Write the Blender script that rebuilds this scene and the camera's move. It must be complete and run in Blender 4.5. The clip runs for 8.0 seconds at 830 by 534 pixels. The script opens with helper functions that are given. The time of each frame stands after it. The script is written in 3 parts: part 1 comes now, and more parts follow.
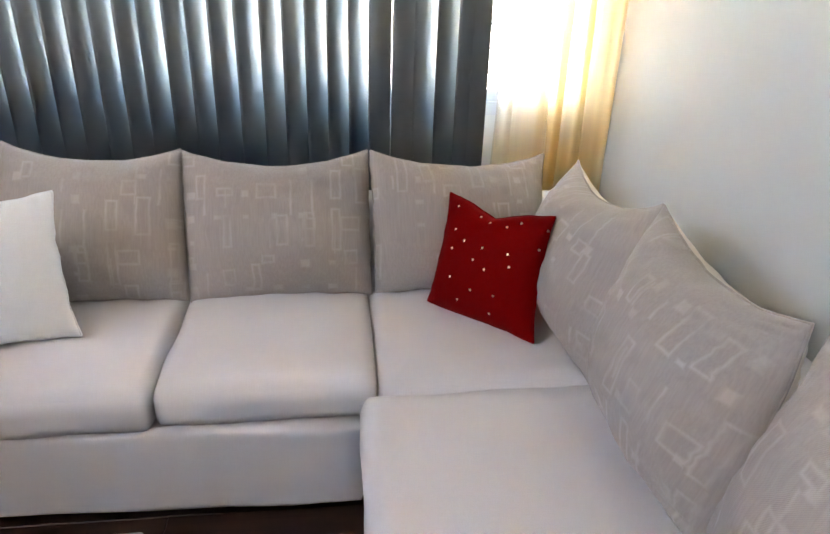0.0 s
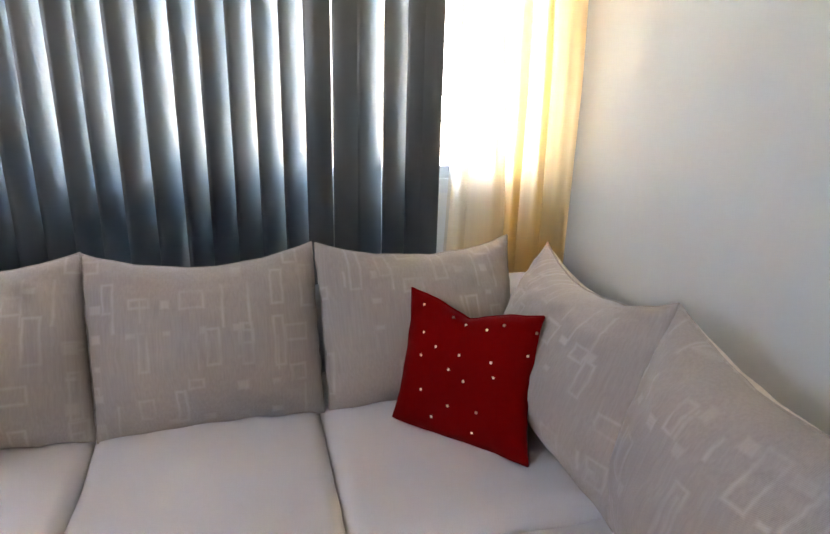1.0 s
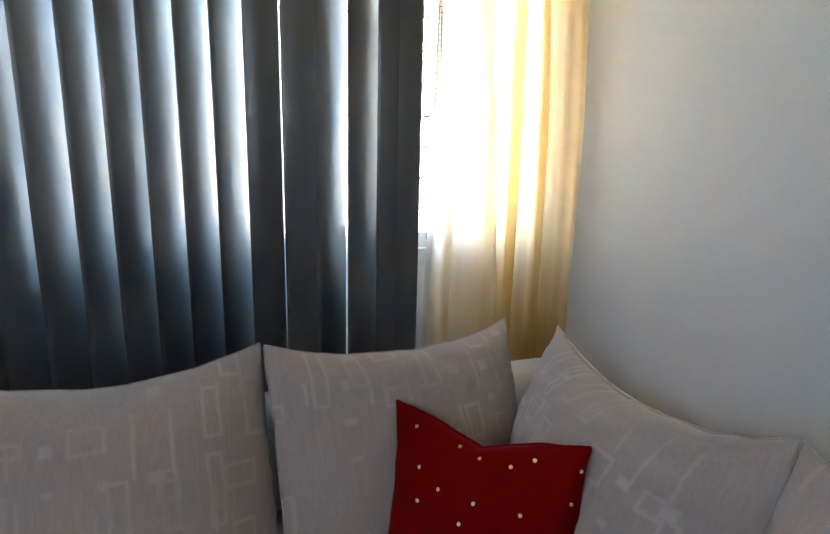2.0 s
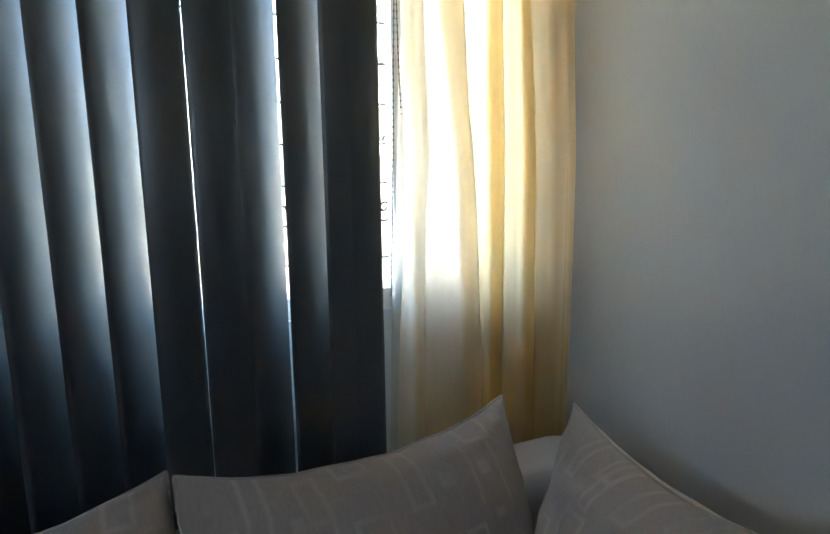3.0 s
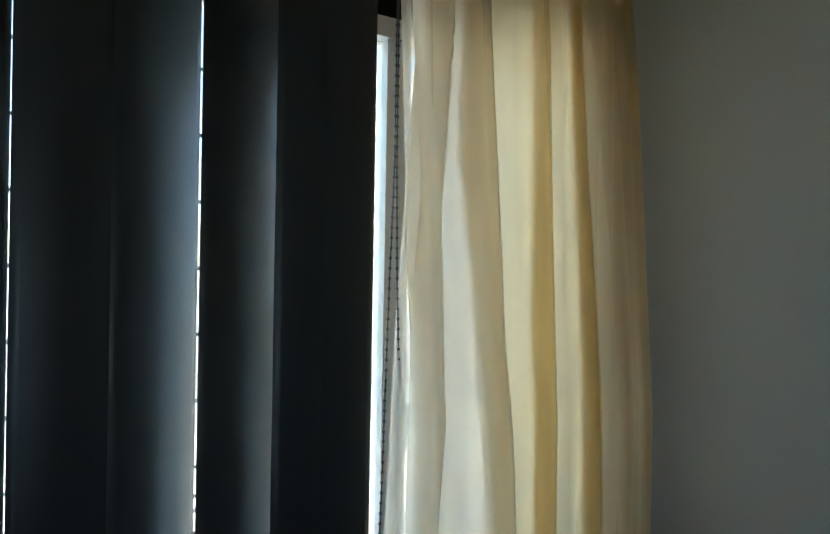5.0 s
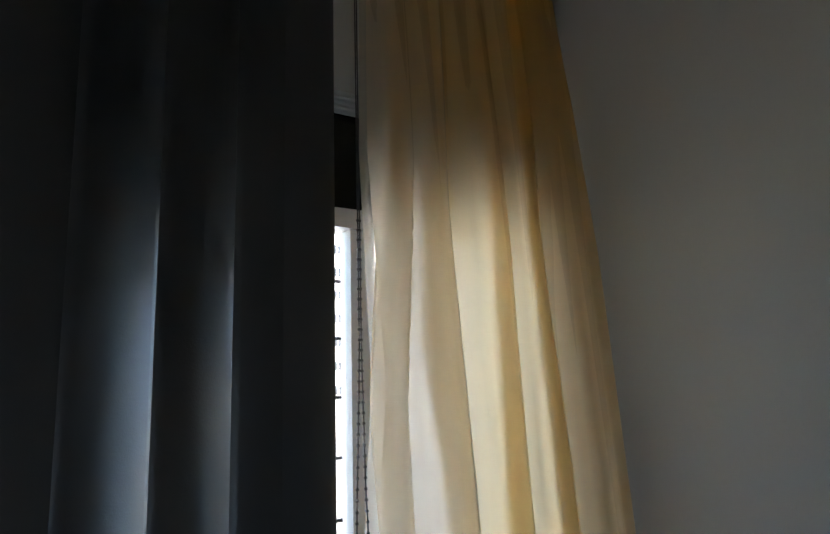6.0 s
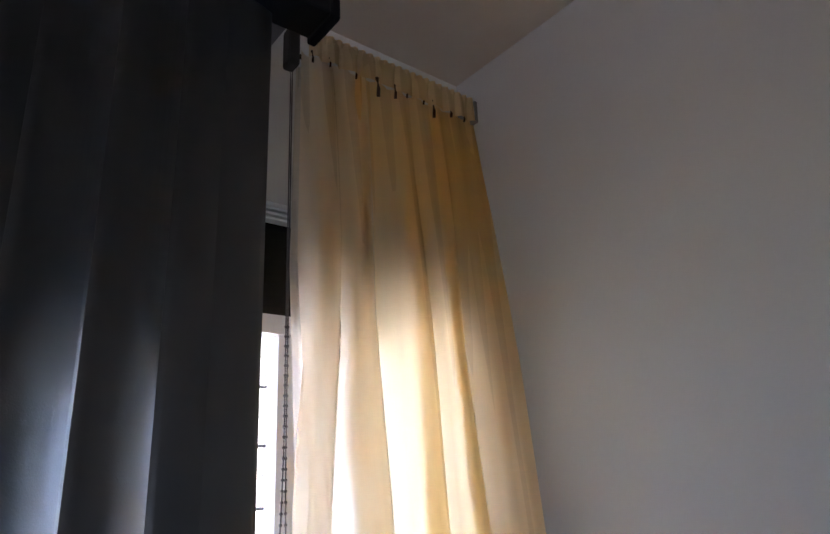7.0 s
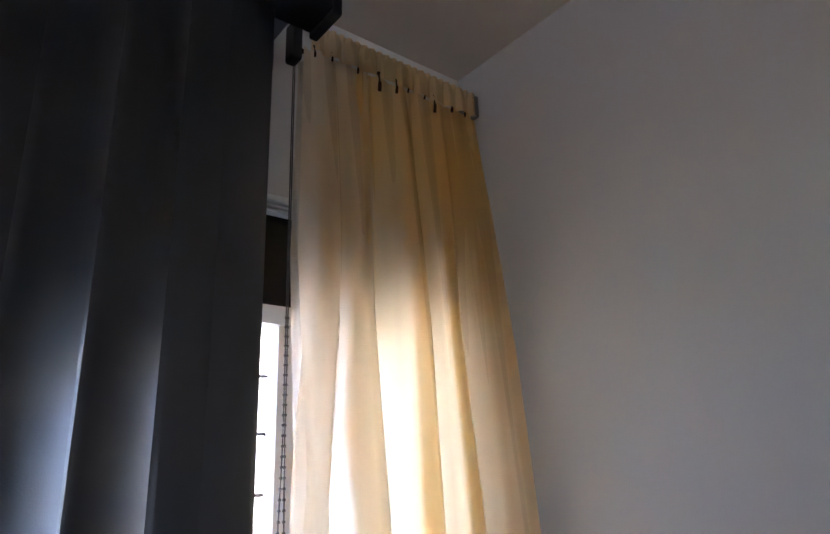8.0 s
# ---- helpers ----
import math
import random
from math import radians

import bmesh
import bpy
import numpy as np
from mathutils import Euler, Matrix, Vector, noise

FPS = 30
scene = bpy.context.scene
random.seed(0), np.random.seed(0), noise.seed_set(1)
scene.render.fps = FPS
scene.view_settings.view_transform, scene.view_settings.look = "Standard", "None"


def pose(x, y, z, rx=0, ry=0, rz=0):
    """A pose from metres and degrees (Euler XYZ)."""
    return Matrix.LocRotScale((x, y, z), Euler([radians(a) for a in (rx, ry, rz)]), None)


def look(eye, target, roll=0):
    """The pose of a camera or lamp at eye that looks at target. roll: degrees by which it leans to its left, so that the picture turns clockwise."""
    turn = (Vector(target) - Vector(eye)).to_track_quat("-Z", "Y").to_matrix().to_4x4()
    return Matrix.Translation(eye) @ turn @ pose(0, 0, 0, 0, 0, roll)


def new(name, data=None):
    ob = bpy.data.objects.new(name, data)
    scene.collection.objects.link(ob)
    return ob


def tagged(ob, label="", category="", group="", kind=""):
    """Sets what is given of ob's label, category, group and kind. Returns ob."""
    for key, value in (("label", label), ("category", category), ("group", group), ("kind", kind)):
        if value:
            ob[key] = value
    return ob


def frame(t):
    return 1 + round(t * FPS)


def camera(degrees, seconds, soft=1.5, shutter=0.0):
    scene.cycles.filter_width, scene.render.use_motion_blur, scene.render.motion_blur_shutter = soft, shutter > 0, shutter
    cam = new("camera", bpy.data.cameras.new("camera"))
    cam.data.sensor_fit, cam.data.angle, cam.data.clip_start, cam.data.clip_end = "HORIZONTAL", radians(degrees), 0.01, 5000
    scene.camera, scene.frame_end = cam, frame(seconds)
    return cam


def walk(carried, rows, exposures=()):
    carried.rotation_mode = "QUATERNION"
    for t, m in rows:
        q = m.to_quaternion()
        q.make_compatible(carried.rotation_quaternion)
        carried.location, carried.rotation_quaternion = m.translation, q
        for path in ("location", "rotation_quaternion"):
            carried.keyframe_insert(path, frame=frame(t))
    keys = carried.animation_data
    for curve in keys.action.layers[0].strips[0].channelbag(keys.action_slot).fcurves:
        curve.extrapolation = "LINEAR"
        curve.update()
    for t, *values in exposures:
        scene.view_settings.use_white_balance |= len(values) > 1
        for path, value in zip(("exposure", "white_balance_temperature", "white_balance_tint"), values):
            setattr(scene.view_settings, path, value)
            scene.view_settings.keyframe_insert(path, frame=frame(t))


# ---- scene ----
cam = camera(66.5, 8.0)

PATH = [
    (0, (-1.1, -2.574, 1.447), (-0.852, -0.768, 0.623), 2.0),
    (0.3, (-1.068, -2.515, 1.423), (-0.826, -0.688, 0.645), 4.0),
    (0.5, (-1.051, -2.451, 1.436), (-0.748, -0.635, 0.655), 2.9),
    (0.8, (-1.114, -2.326, 1.435), (-0.650, -0.507, 0.743), 2.3),
    (1, (-1.167, -2.218, 1.456), (-0.66, -0.395, 0.806), 1.6),
    (1.2, (-1.207, -2.141, 1.436), (-0.62, -0.34, 0.795), 0.4),
    (1.5, (-1.174, -2.018, 1.438), (-0.517, -0.226, 0.841), 1.2),
    (1.7, (-1.17, -1.906, 1.434), (-0.504, -0.098, 0.898), 1.2),
    (2.8, (-1.029, -1.417, 1.409), (-0.177, 0.338, 0.966), 0.8),
    (3, (-1.04, -1.349, 1.377), (-0.158, 0.409, 1.014), -0.7),
    (3.5, (-1.029, -1.134, 1.441), (-0.034, 0.572, 1.124), -0.2),
    (4, (-0.934, -0.966, 1.477), (0.08, 0.753, 1.342), -0.6),
    (4.2, (-0.884, -0.923, 1.469), (0.108, 0.81, 1.364), -1.3),
    (5.3, (-0.857, -0.81, 1.624), (0.196, 0.886, 1.735), 0.7),
    (5.5, (-0.849, -0.819, 1.636), (0.201, 0.873, 1.818), -0.4),
    (5.7, (-0.848, -0.83, 1.692), (0.216, 0.857, 1.844), -0.2),
    (6, (-0.84, -0.832, 1.711), (0.229, 0.825, 2.047), -1.6),
    (6.2, (-0.845, -0.843, 1.718), (0.280, 0.758, 2.133), -1.4),
    (6.5, (-0.854, -0.861, 1.726), (0.317, 0.677, 2.235), -1.2),
    (7, (-0.849, -0.87, 1.713), (0.347, 0.603, 2.346), -2.7),
    (7.5, (-0.845, -0.877, 1.713), (0.357, 0.586, 2.357), -2.3),
    (8, (-0.852, -0.887, 1.708), (0.338, 0.599, 2.32), -2.0),
]
EXPOSURES = [(0, 6.05, 8300, 13), (1, 5.68, 8200, 15), (1.7, 5.25, 7700, 13), (2.8, 4.2, 7050, 6), (3.5, 3.32, 6550, 0), (4.2, 2.46, 6450, -4), (5.5, 2.4, 6400, -1),
             (6.0, 2.5, 6400, 10), (6.5, 3.33, 6450, 18), (7, 3.57, 6350, 24), (8, 3.6, 6250, 25)]
walk(cam, [(t, look(eye, target, roll)) for t, eye, target, roll in PATH], EXPOSURES)

# ---- daylight, and a fill lamp in an added, unseen side opening ----
FLOOR, CEIL = 0.0, 2.535
world = bpy.data.worlds.new("daylight")
scene.world = world
world.use_nodes = True
wn = world.node_tree.nodes
sky = wn.new("ShaderNodeTexSky")
sky.sky_type, sky.sun_disc = "NISHITA", False
sky.sun_elevation, sky.sun_rotation = radians(52), radians(150)
world.node_tree.links.new(sky.outputs[0], wn["Background"].inputs[0])
wn["Background"].inputs[1].default_value = 0.15

sun = new("sun", bpy.data.lights.new("sun", "SUN"))
sun.data.energy, sun.data.angle, sun.data.color = 5.0, radians(0.5), (1.0, 0.95, 0.88)
sun.matrix_world = look((math.sin(radians(150)) * 6, math.cos(radians(150)) * 6, 7.7), (0, 0, 0))

# added lamp that brightens the sofa and side wall from behind the camera
fill_light = new("fill_light_in_side_opening", bpy.data.lights.new("fill_light", "AREA"))
fill_light.data.shape, fill_light.data.size, fill_light.data.size_y = "RECTANGLE", 2.1, 0.40
fill_light.data.energy, fill_light.data.color = 0.032, (1.0, 0.98, 0.975)
fill_light.matrix_world = look((-3.24, -2.6, 2.175), (-0.5, -2.2, 1.0))


# ---- materials ----
def material(name, color, rough=0.6, metal=0.0):
    m = bpy.data.materials.new(name)
    m.use_nodes = True
    b = m.node_tree.nodes["Principled BSDF"]
    b.inputs["Base Color"].default_value = (*color, 1)
    b.inputs["Roughness"].default_value, b.inputs["Metallic"].default_value = rough, metal
    return m


def node(m, kind, **settings):
    n = m.node_tree.nodes.new("ShaderNode" + kind)
    for key, value in settings.items():
        if key == "op":
            n.operation = value
        elif key == "blend":
            n.data_type, n.blend_type = "RGBA", value
    return n


def link(m, a, b):
    m.node_tree.links.new(a, b)


def calc(m, op, a, b=None, c=None):
    """A math node; numbers or sockets."""
    n = node(m, "Math", op=op)
    for i, v in enumerate((a, b, c)):
        if v is None:
            continue
        if isinstance(v, (int, float)):
            n.inputs[i].default_value = v
        else:
            link(m, v, n.inputs[i])
    return n.outputs[0]


def tint(m, fac, a, b):
    """Mix of two colours by a factor socket; colours are tuples or sockets."""
    n = node(m, "Mix", blend="MIX")
    link(m, fac, n.inputs["Factor"])
    for key, v in ((6, a), (7, b)):
        if isinstance(v, tuple):
            n.inputs[key].default_value = (*v, 1)
        else:
            link(m, v, n.inputs[key])
    return n.outputs[2]


def noise_of(m, scale, detail=3.0, vector=None, rough=0.5):
    n = node(m, "TexNoise")
    n.inputs["Scale"].default_value, n.inputs["Detail"].default_value = scale, detail
    n.inputs["Roughness"].default_value = rough
    link(m, vector or coords(m), n.inputs["Vector"])
    return n.outputs["Fac"]


def coords(m):
    return node(m, "TexCoord").outputs["Object"]


def spread(m, fac, low, high):
    n = node(m, "MapRange")
    link(m, fac, n.inputs[0])
    n.inputs[1].default_value, n.inputs[2].default_value = low, high
    return n.outputs[0]


def bump(m, height, strength, distance=0.002):
    b = node(m, "Bump")
    b.inputs["Strength"].default_value, b.inputs["Distance"].default_value = strength, distance
    link(m, height, b.inputs["Height"])
    link(m, b.outputs[0], m.node_tree.nodes["Principled BSDF"].inputs["Normal"])


def base(m, socket):
    link(m, socket, m.node_tree.nodes["Principled BSDF"].inputs["Base Color"])


def plain(name, a, b, rough, scale=6.0, grain=180.0, depth=0.25, metal=0.0):
    """A surface of two near tones, clouded at one scale and grained at a finer one."""
    m = material(name, a, rough, metal)
    large, fine = noise_of(m, scale), noise_of(m, grain, 2.0)
    base(m, tint(m, spread(m, large, 0.35, 0.65), a, b))
    bump(m, calc(m, "ADD", large, fine), depth, 0.001)
    return m


def weave(m, pitch):
    """Height of a plain weave with threads of that pitch, from the object's own axes."""
    sep = node(m, "SeparateXYZ")
    link(m, coords(m), sep.inputs[0])
    k = 2 * math.pi / pitch
    u = calc(m, "ADD", sep.outputs[0], sep.outputs[1])
    return calc(m, "MULTIPLY", calc(m, "SINE", calc(m, "MULTIPLY", u, k)), calc(m, "SINE", calc(m, "MULTIPLY", sep.outputs[2], k)))


def fabric(name, a, b, pitch=0.003, rough=0.9, strength=0.25):
    m = material(name, a, rough)
    large, fine = noise_of(m, 5.0), noise_of(m, 420.0, 2.0)
    col = tint(m, spread(m, large, 0.3, 0.7), a, b)
    col = tint(m, spread(m, fine, 0.2, 0.9), col, tuple(0.86 * v for v in a))
    base(m, col)
    bump(m, calc(m, "ADD", weave(m, pitch), calc(m, "MULTIPLY", noise_of(m, 28.0, 4.0), 1.6)), strength, 0.0012)
    p = m.node_tree.nodes["Principled BSDF"]
    p.inputs["Sheen Weight"].default_value = 0.12
    return m


def cells(m, u, v, cu, cv, shift):
    """Local coordinates in a grid of cells and three random numbers for each cell."""
    a, b = calc(m, "ADD", calc(m, "DIVIDE", u, cu), shift), calc(m, "ADD", calc(m, "DIVIDE", v, cv), shift * 1.7)
    fu, fv = calc(m, "FLOOR", a), calc(m, "FLOOR", b)
    comb = node(m, "CombineXYZ")
    link(m, fu, comb.inputs[0]), link(m, fv, comb.inputs[1])
    comb.inputs[2].default_value = shift * 9.1
    wnz = node(m, "TexWhiteNoise")
    link(m, comb.outputs[0], wnz.inputs["Vector"])
    sep = node(m, "SeparateXYZ")
    link(m, wnz.outputs["Color"], sep.inputs[0])
    lu = calc(m, "MULTIPLY", calc(m, "SUBTRACT", calc(m, "SUBTRACT", a, fu), 0.5), cu)
    lv = calc(m, "MULTIPLY", calc(m, "SUBTRACT", calc(m, "SUBTRACT", b, fv), 0.5), cv)
    return lu, lv, sep.outputs


def motif(m, u, v, cu, cv, shift, half_u, half_v, line, share):
    """Rectangles of random height in a share of the cells: outlines of that line width, or filled where line is 0."""
    lu, lv, r = cells(m, u, v, cu, cv, shift)
    hu = calc(m, "MULTIPLY", calc(m, "ADD", calc(m, "MULTIPLY", r[0], 0.5), 0.6), half_u)
    hv = calc(m, "MULTIPLY", calc(m, "ADD", calc(m, "MULTIPLY", r[1], 0.9), 0.35), half_v)
    du = calc(m, "SUBTRACT", calc(m, "ABSOLUTE", lu), hu)
    dv = calc(m, "SUBTRACT", calc(m, "ABSOLUTE", lv), hv)
    d = calc(m, "MAXIMUM", du, dv)
    if line:
        d = calc(m, "SUBTRACT", calc(m, "ABSOLUTE", d), line)
    inside = node(m, "MapRange")
    link(m, d, inside.inputs[0])
    inside.inputs[1].default_value, inside.inputs[2].default_value = 0.0034, -0.0030
    return calc(m, "MULTIPLY", inside.outputs[0], calc(m, "LESS_THAN", r[2], share))


def printed_fabric(name, ground, ground2, ink):
    """Beige cushion cloth with a pale print of upright rectangles, squares and bars."""
    m = material(name, ground, 0.88)
    sep = node(m, "SeparateXYZ")
    link(m, coords(m), sep.inputs[0])
    wob = noise_of(m, 14.0, 2.0)
    rnd = node(m, "ObjectInfo").outputs["Random"]
    off = calc(m, "MULTIPLY", rnd, 3.7)
    u = calc(m, "ADD", calc(m, "ADD", sep.outputs[0], off), calc(m, "MULTIPLY", wob, 0.012))
    v = calc(m, "ADD", calc(m, "ADD", sep.outputs[2], off), calc(m, "MULTIPLY", wob, 0.008))
    layers = [
        motif(m, u, v, 0.088, 0.150, 0.37, 0.018, 0.056, 0.0030, 0.5),
        motif(m, u, v, 0.135, 0.112, 4.21, 0.028, 0.024, 0.0030, 0.42),
        motif(m, u, v, 0.092, 0.078, 7.93, 0.015, 0.012, 0, 0.36),
        motif(m, u, v, 0.070, 0.140, 2.11, 0.0034, 0.050, 0, 0.34),
    ]
    ink_fac = layers[0]
    for other in layers[1:]:
        ink_fac = calc(m, "MAXIMUM", ink_fac, other)
    ink_fac = calc(m, "MULTIPLY", ink_fac, spread(m, noise_of(m, 9.0, 2.0), 0.22, 0.72))
    streak = node(m, "TexNoise")
    streak.inputs["Scale"].default_value = 1.0
    stretch = node(m, "Mapping")
    stretch.inputs["Scale"].default_value = (190, 190, 9)
    link(m, coords(m), stretch.inputs[0]), link(m, stretch.outputs[0], streak.inputs["Vector"])
    col = tint(m, spread(m, streak.outputs["Fac"], 0.3, 0.7), ground, ground2)
    base(m, tint(m, calc(m, "MULTIPLY", ink_fac, 0.56), col, ink))
    bump(m, calc(m, "ADD", weave(m, 0.0032), calc(m, "ADD", calc(m, "MULTIPLY", ink_fac, 0.6), calc(m, "MULTIPLY", noise_of(m, 22.0, 4.0), 2.2))), 0.3, 0.0014)
    m.node_tree.nodes["Principled BSDF"].inputs["Sheen Weight"].default_value = 0.1
    return m


def sheer(name, color, lit, clear, through_light, forward):
    """Thin curtain cloth: open weave, light scattered forward through the holes, light passing through the yarn, light thrown back."""
    m = bpy.data.materials.new(name)
    m.use_nodes = True
    nt = m.node_tree
    nt.nodes.clear()
    out = nt.nodes.new("ShaderNodeOutputMaterial")
    dif, tra, ope, fwd = (nt.nodes.new("ShaderNodeBsdf" + k) for k in ("Diffuse", "Translucent", "Transparent", "Refraction"))
    stretch = nt.nodes.new("ShaderNodeMapping")
    stretch.inputs["Scale"].default_value = (60, 60, 2.5)
    nz = nt.nodes.new("ShaderNodeTexNoise")
    nz.inputs["Scale"].default_value, nz.inputs["Detail"].default_value = 1.0, 3.0
    tc = nt.nodes.new("ShaderNodeTexCoord")
    nt.links.new(tc.outputs["Object"], stretch.inputs[0]), nt.links.new(stretch.outputs[0], nz.inputs["Vector"])
    for socket, shade in ((dif.inputs[0], color), (tra.inputs[0], lit)):
        nt.links.new(tint(m, nz.outputs["Fac"], tuple(0.94 * v for v in shade), tuple(min(1, 1.05 * v) for v in shade)), socket)
    holes = (*[0.72 + 0.28 * v for v in lit], 1)
    ope.inputs[0].default_value, fwd.inputs[0].default_value = holes, holes
    fwd.inputs["Roughness"].default_value, fwd.inputs["IOR"].default_value = 0.85, 1.4
    last = dif.outputs[0]
    for shader, share in ((tra, through_light), (fwd, forward), (ope, clear)):
        mix = nt.nodes.new("ShaderNodeMixShader")
        mix.inputs[0].default_value = share
        nt.links.new(last, mix.inputs[1]), nt.links.new(shader.outputs[0], mix.inputs[2])
        last = mix.outputs[0]
    nt.links.new(last, out.inputs[0])
    return m


def wood(name, a, b, rough):
    m = material(name, a, rough)
    stretch = node(m, "Mapping")
    stretch.inputs["Scale"].default_value = (2.0, 30.0, 30.0)
    add = node(m, "VectorMath", op="ADD")
    link(m, coords(m), add.inputs[0])
    link(m, node(m, "ObjectInfo").outputs["Random"], add.inputs[1])
    link(m, add.outputs[0], stretch.inputs[0])
    g = noise_of(m, 1.0, 6.0, stretch.outputs[0], 0.65)
    base(m, tint(m, spread(m, g, 0.3, 0.7), a, b))
    bump(m, g, 0.2, 0.001)
    return m


def glass(name, color=(1, 1, 1), rough=0.0):
    m = material(name, color, rough)
    p = m.node_tree.nodes["Principled BSDF"]
    p.inputs["Transmission Weight"].default_value, p.inputs["IOR"].default_value = 1.0, 1.45
    return m


WALL = plain("wall_paint", (0.51, 0.502, 0.48), (0.48, 0.472, 0.452), 0.7, 2.2, 240.0, 0.12)
# for walls out of view: toned dark so the slats reflect less room light
UNSEEN_WALL = plain("unseen_wall_dark", (0.17, 0.145, 0.12), (0.15, 0.13, 0.105), 0.8, 2.0, 200.0, 0.12)
WHITE_WALL = plain("white_wall_paint", (0.86, 0.86, 0.85), (0.83, 0.83, 0.82), 0.6, 2.4, 230.0, 0.12)
CEILING = plain("ceiling_paint", (0.70, 0.62, 0.53), (0.66, 0.585, 0.50), 0.85, 3.0, 200.0, 0.1)
SOFA = fabric("sofa_cloth", (0.70, 0.675, 0.70), (0.66, 0.635, 0.665), 0.0026, 0.88, 0.2)
BEIGE = printed_fabric("printed_beige_cloth", (0.345, 0.295, 0.268), (0.39, 0.335, 0.302), (0.57, 0.515, 0.48))
CREAM = fabric("cream_back_cloth", (0.72, 0.63, 0.53), (0.68, 0.60, 0.50))
RED = fabric("red_cloth", (0.21, 0.001, 0.001), (0.17, 0.001, 0.001), 0.0028, 0.82, 0.35)
RED.node_tree.nodes["Principled BSDF"].inputs["Sheen Weight"].default_value = 0.0
RED.node_tree.nodes["Principled BSDF"].inputs["Specular IOR Level"].default_value = 0.08
WHITE_CLOTH = fabric("white_cloth", (0.90, 0.92, 0.95), (0.86, 0.88, 0.92), 0.004, 0.85, 0.3)
SEQUIN = material("gold_sequin", (0.97, 0.86, 0.74), 0.42, 0.9)
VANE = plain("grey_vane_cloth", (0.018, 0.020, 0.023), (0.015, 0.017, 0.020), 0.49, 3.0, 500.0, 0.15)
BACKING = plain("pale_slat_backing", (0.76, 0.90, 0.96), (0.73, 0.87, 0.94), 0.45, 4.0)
VANE.node_tree.nodes["Principled BSDF"].inputs["Specular IOR Level"].default_value = 1.0
VANE.node_tree.nodes["Principled BSDF"].inputs["IOR"].default_value = 1.67
DARK_RAIL = plain("dark_rail_metal", (0.006, 0.0065, 0.008), (0.010, 0.011, 0.013), 0.6)
DARK_RAIL.node_tree.nodes["Principled BSDF"].inputs["Specular IOR Level"].default_value = 0.25
# one cloth in two tints: amber for its dimmer side, pale for the backlit side
SHEER_SHADED = sheer("shaded_sheer", (0.86, 0.40, 0.05), (0.985, 0.85, 0.58), 0.03, 0.77, 0.10)
SHEER_BACKLIT = sheer("backlit_sheer", (0.86, 0.43, 0.08), (0.985, 0.925, 0.82), 0.03, 0.80, 0.12)
SHEER_WHITE = sheer("white_sheer", (0.80, 0.66, 0.46), (0.96, 0.90, 0.80), 0.20, 0.82, 0.16)
FRAME_WHITE = plain("white_window_enamel", (0.80, 0.81, 0.82), (0.76, 0.77, 0.79), 0.35, 4.0)
IRON = plain("dark_iron", (0.03, 0.03, 0.035), (0.06, 0.055, 0.05), 0.55)
RUST = plain("brown_hook_metal", (0.07, 0.032, 0.012), (0.045, 0.02, 0.008), 0.7)
STEEL = plain("grey_steel", (0.35, 0.35, 0.36), (0.28, 0.28, 0.30), 0.35, 8.0, 160.0, 0.2, 0.9)
GREY_PLASTIC = plain("grey_plastic", (0.30, 0.29, 0.28), (0.26, 0.25, 0.245), 0.5)
BEAD = plain("smoked_bead", (0.10, 0.10, 0.115), (0.07, 0.07, 0.08), 0.35)
PANE = glass("clear_glass")
SMOKED = plain("black_panel", (0.006, 0.006, 0.007), (0.010, 0.010, 0.012), 0.25)
FLOOR_WOOD = wood("dark_plank_wood", (0.030, 0.013, 0.009), (0.055, 0.024, 0.014), 0.4)
LEG_WOOD = wood("dark_leg_wood", (0.03, 0.018, 0.012), (0.05, 0.028, 0.018), 0.4)
TABLE_WHITE = plain("white_lacquer", (0.72, 0.73, 0.75), (0.66, 0.67, 0.69), 0.2)
RENDER = plain("pale_house_render", (0.76, 0.75, 0.72), (0.66, 0.65, 0.62), 0.9, 0.6, 30.0)
HOUSE_DARK = plain("dull_window_glass", (0.045, 0.05, 0.06), (0.07, 0.075, 0.085), 0.2, 0.8)
ROOF = plain("grey_roof_sheet", (0.30, 0.29, 0.28), (0.22, 0.21, 0.20), 0.7, 1.0)
EARTH = plain("pale_yard_ground", (0.46, 0.44, 0.40), (0.36, 0.345, 0.31), 0.95, 0.3, 8.0)


# ---- mesh helpers ----
def part(name, bm, mat, parent=None, label="", smooth=False, m=None):
    me = bpy.data.meshes.new(name)
    bm.to_mesh(me)
    bm.free()
    for mm in mat if isinstance(mat, (list, tuple)) else (mat,):
        me.materials.append(mm)
    if smooth:
        me.polygons.foreach_set("use_smooth", [True] * len(me.polygons))
    ob = new(name, me)
    if m is not None:
        ob.matrix_basis = m
    ob.parent = parent
    if label:
        tagged(ob, label)
    return ob


def thing(name, label, category):
    return tagged(new(name), label, category)


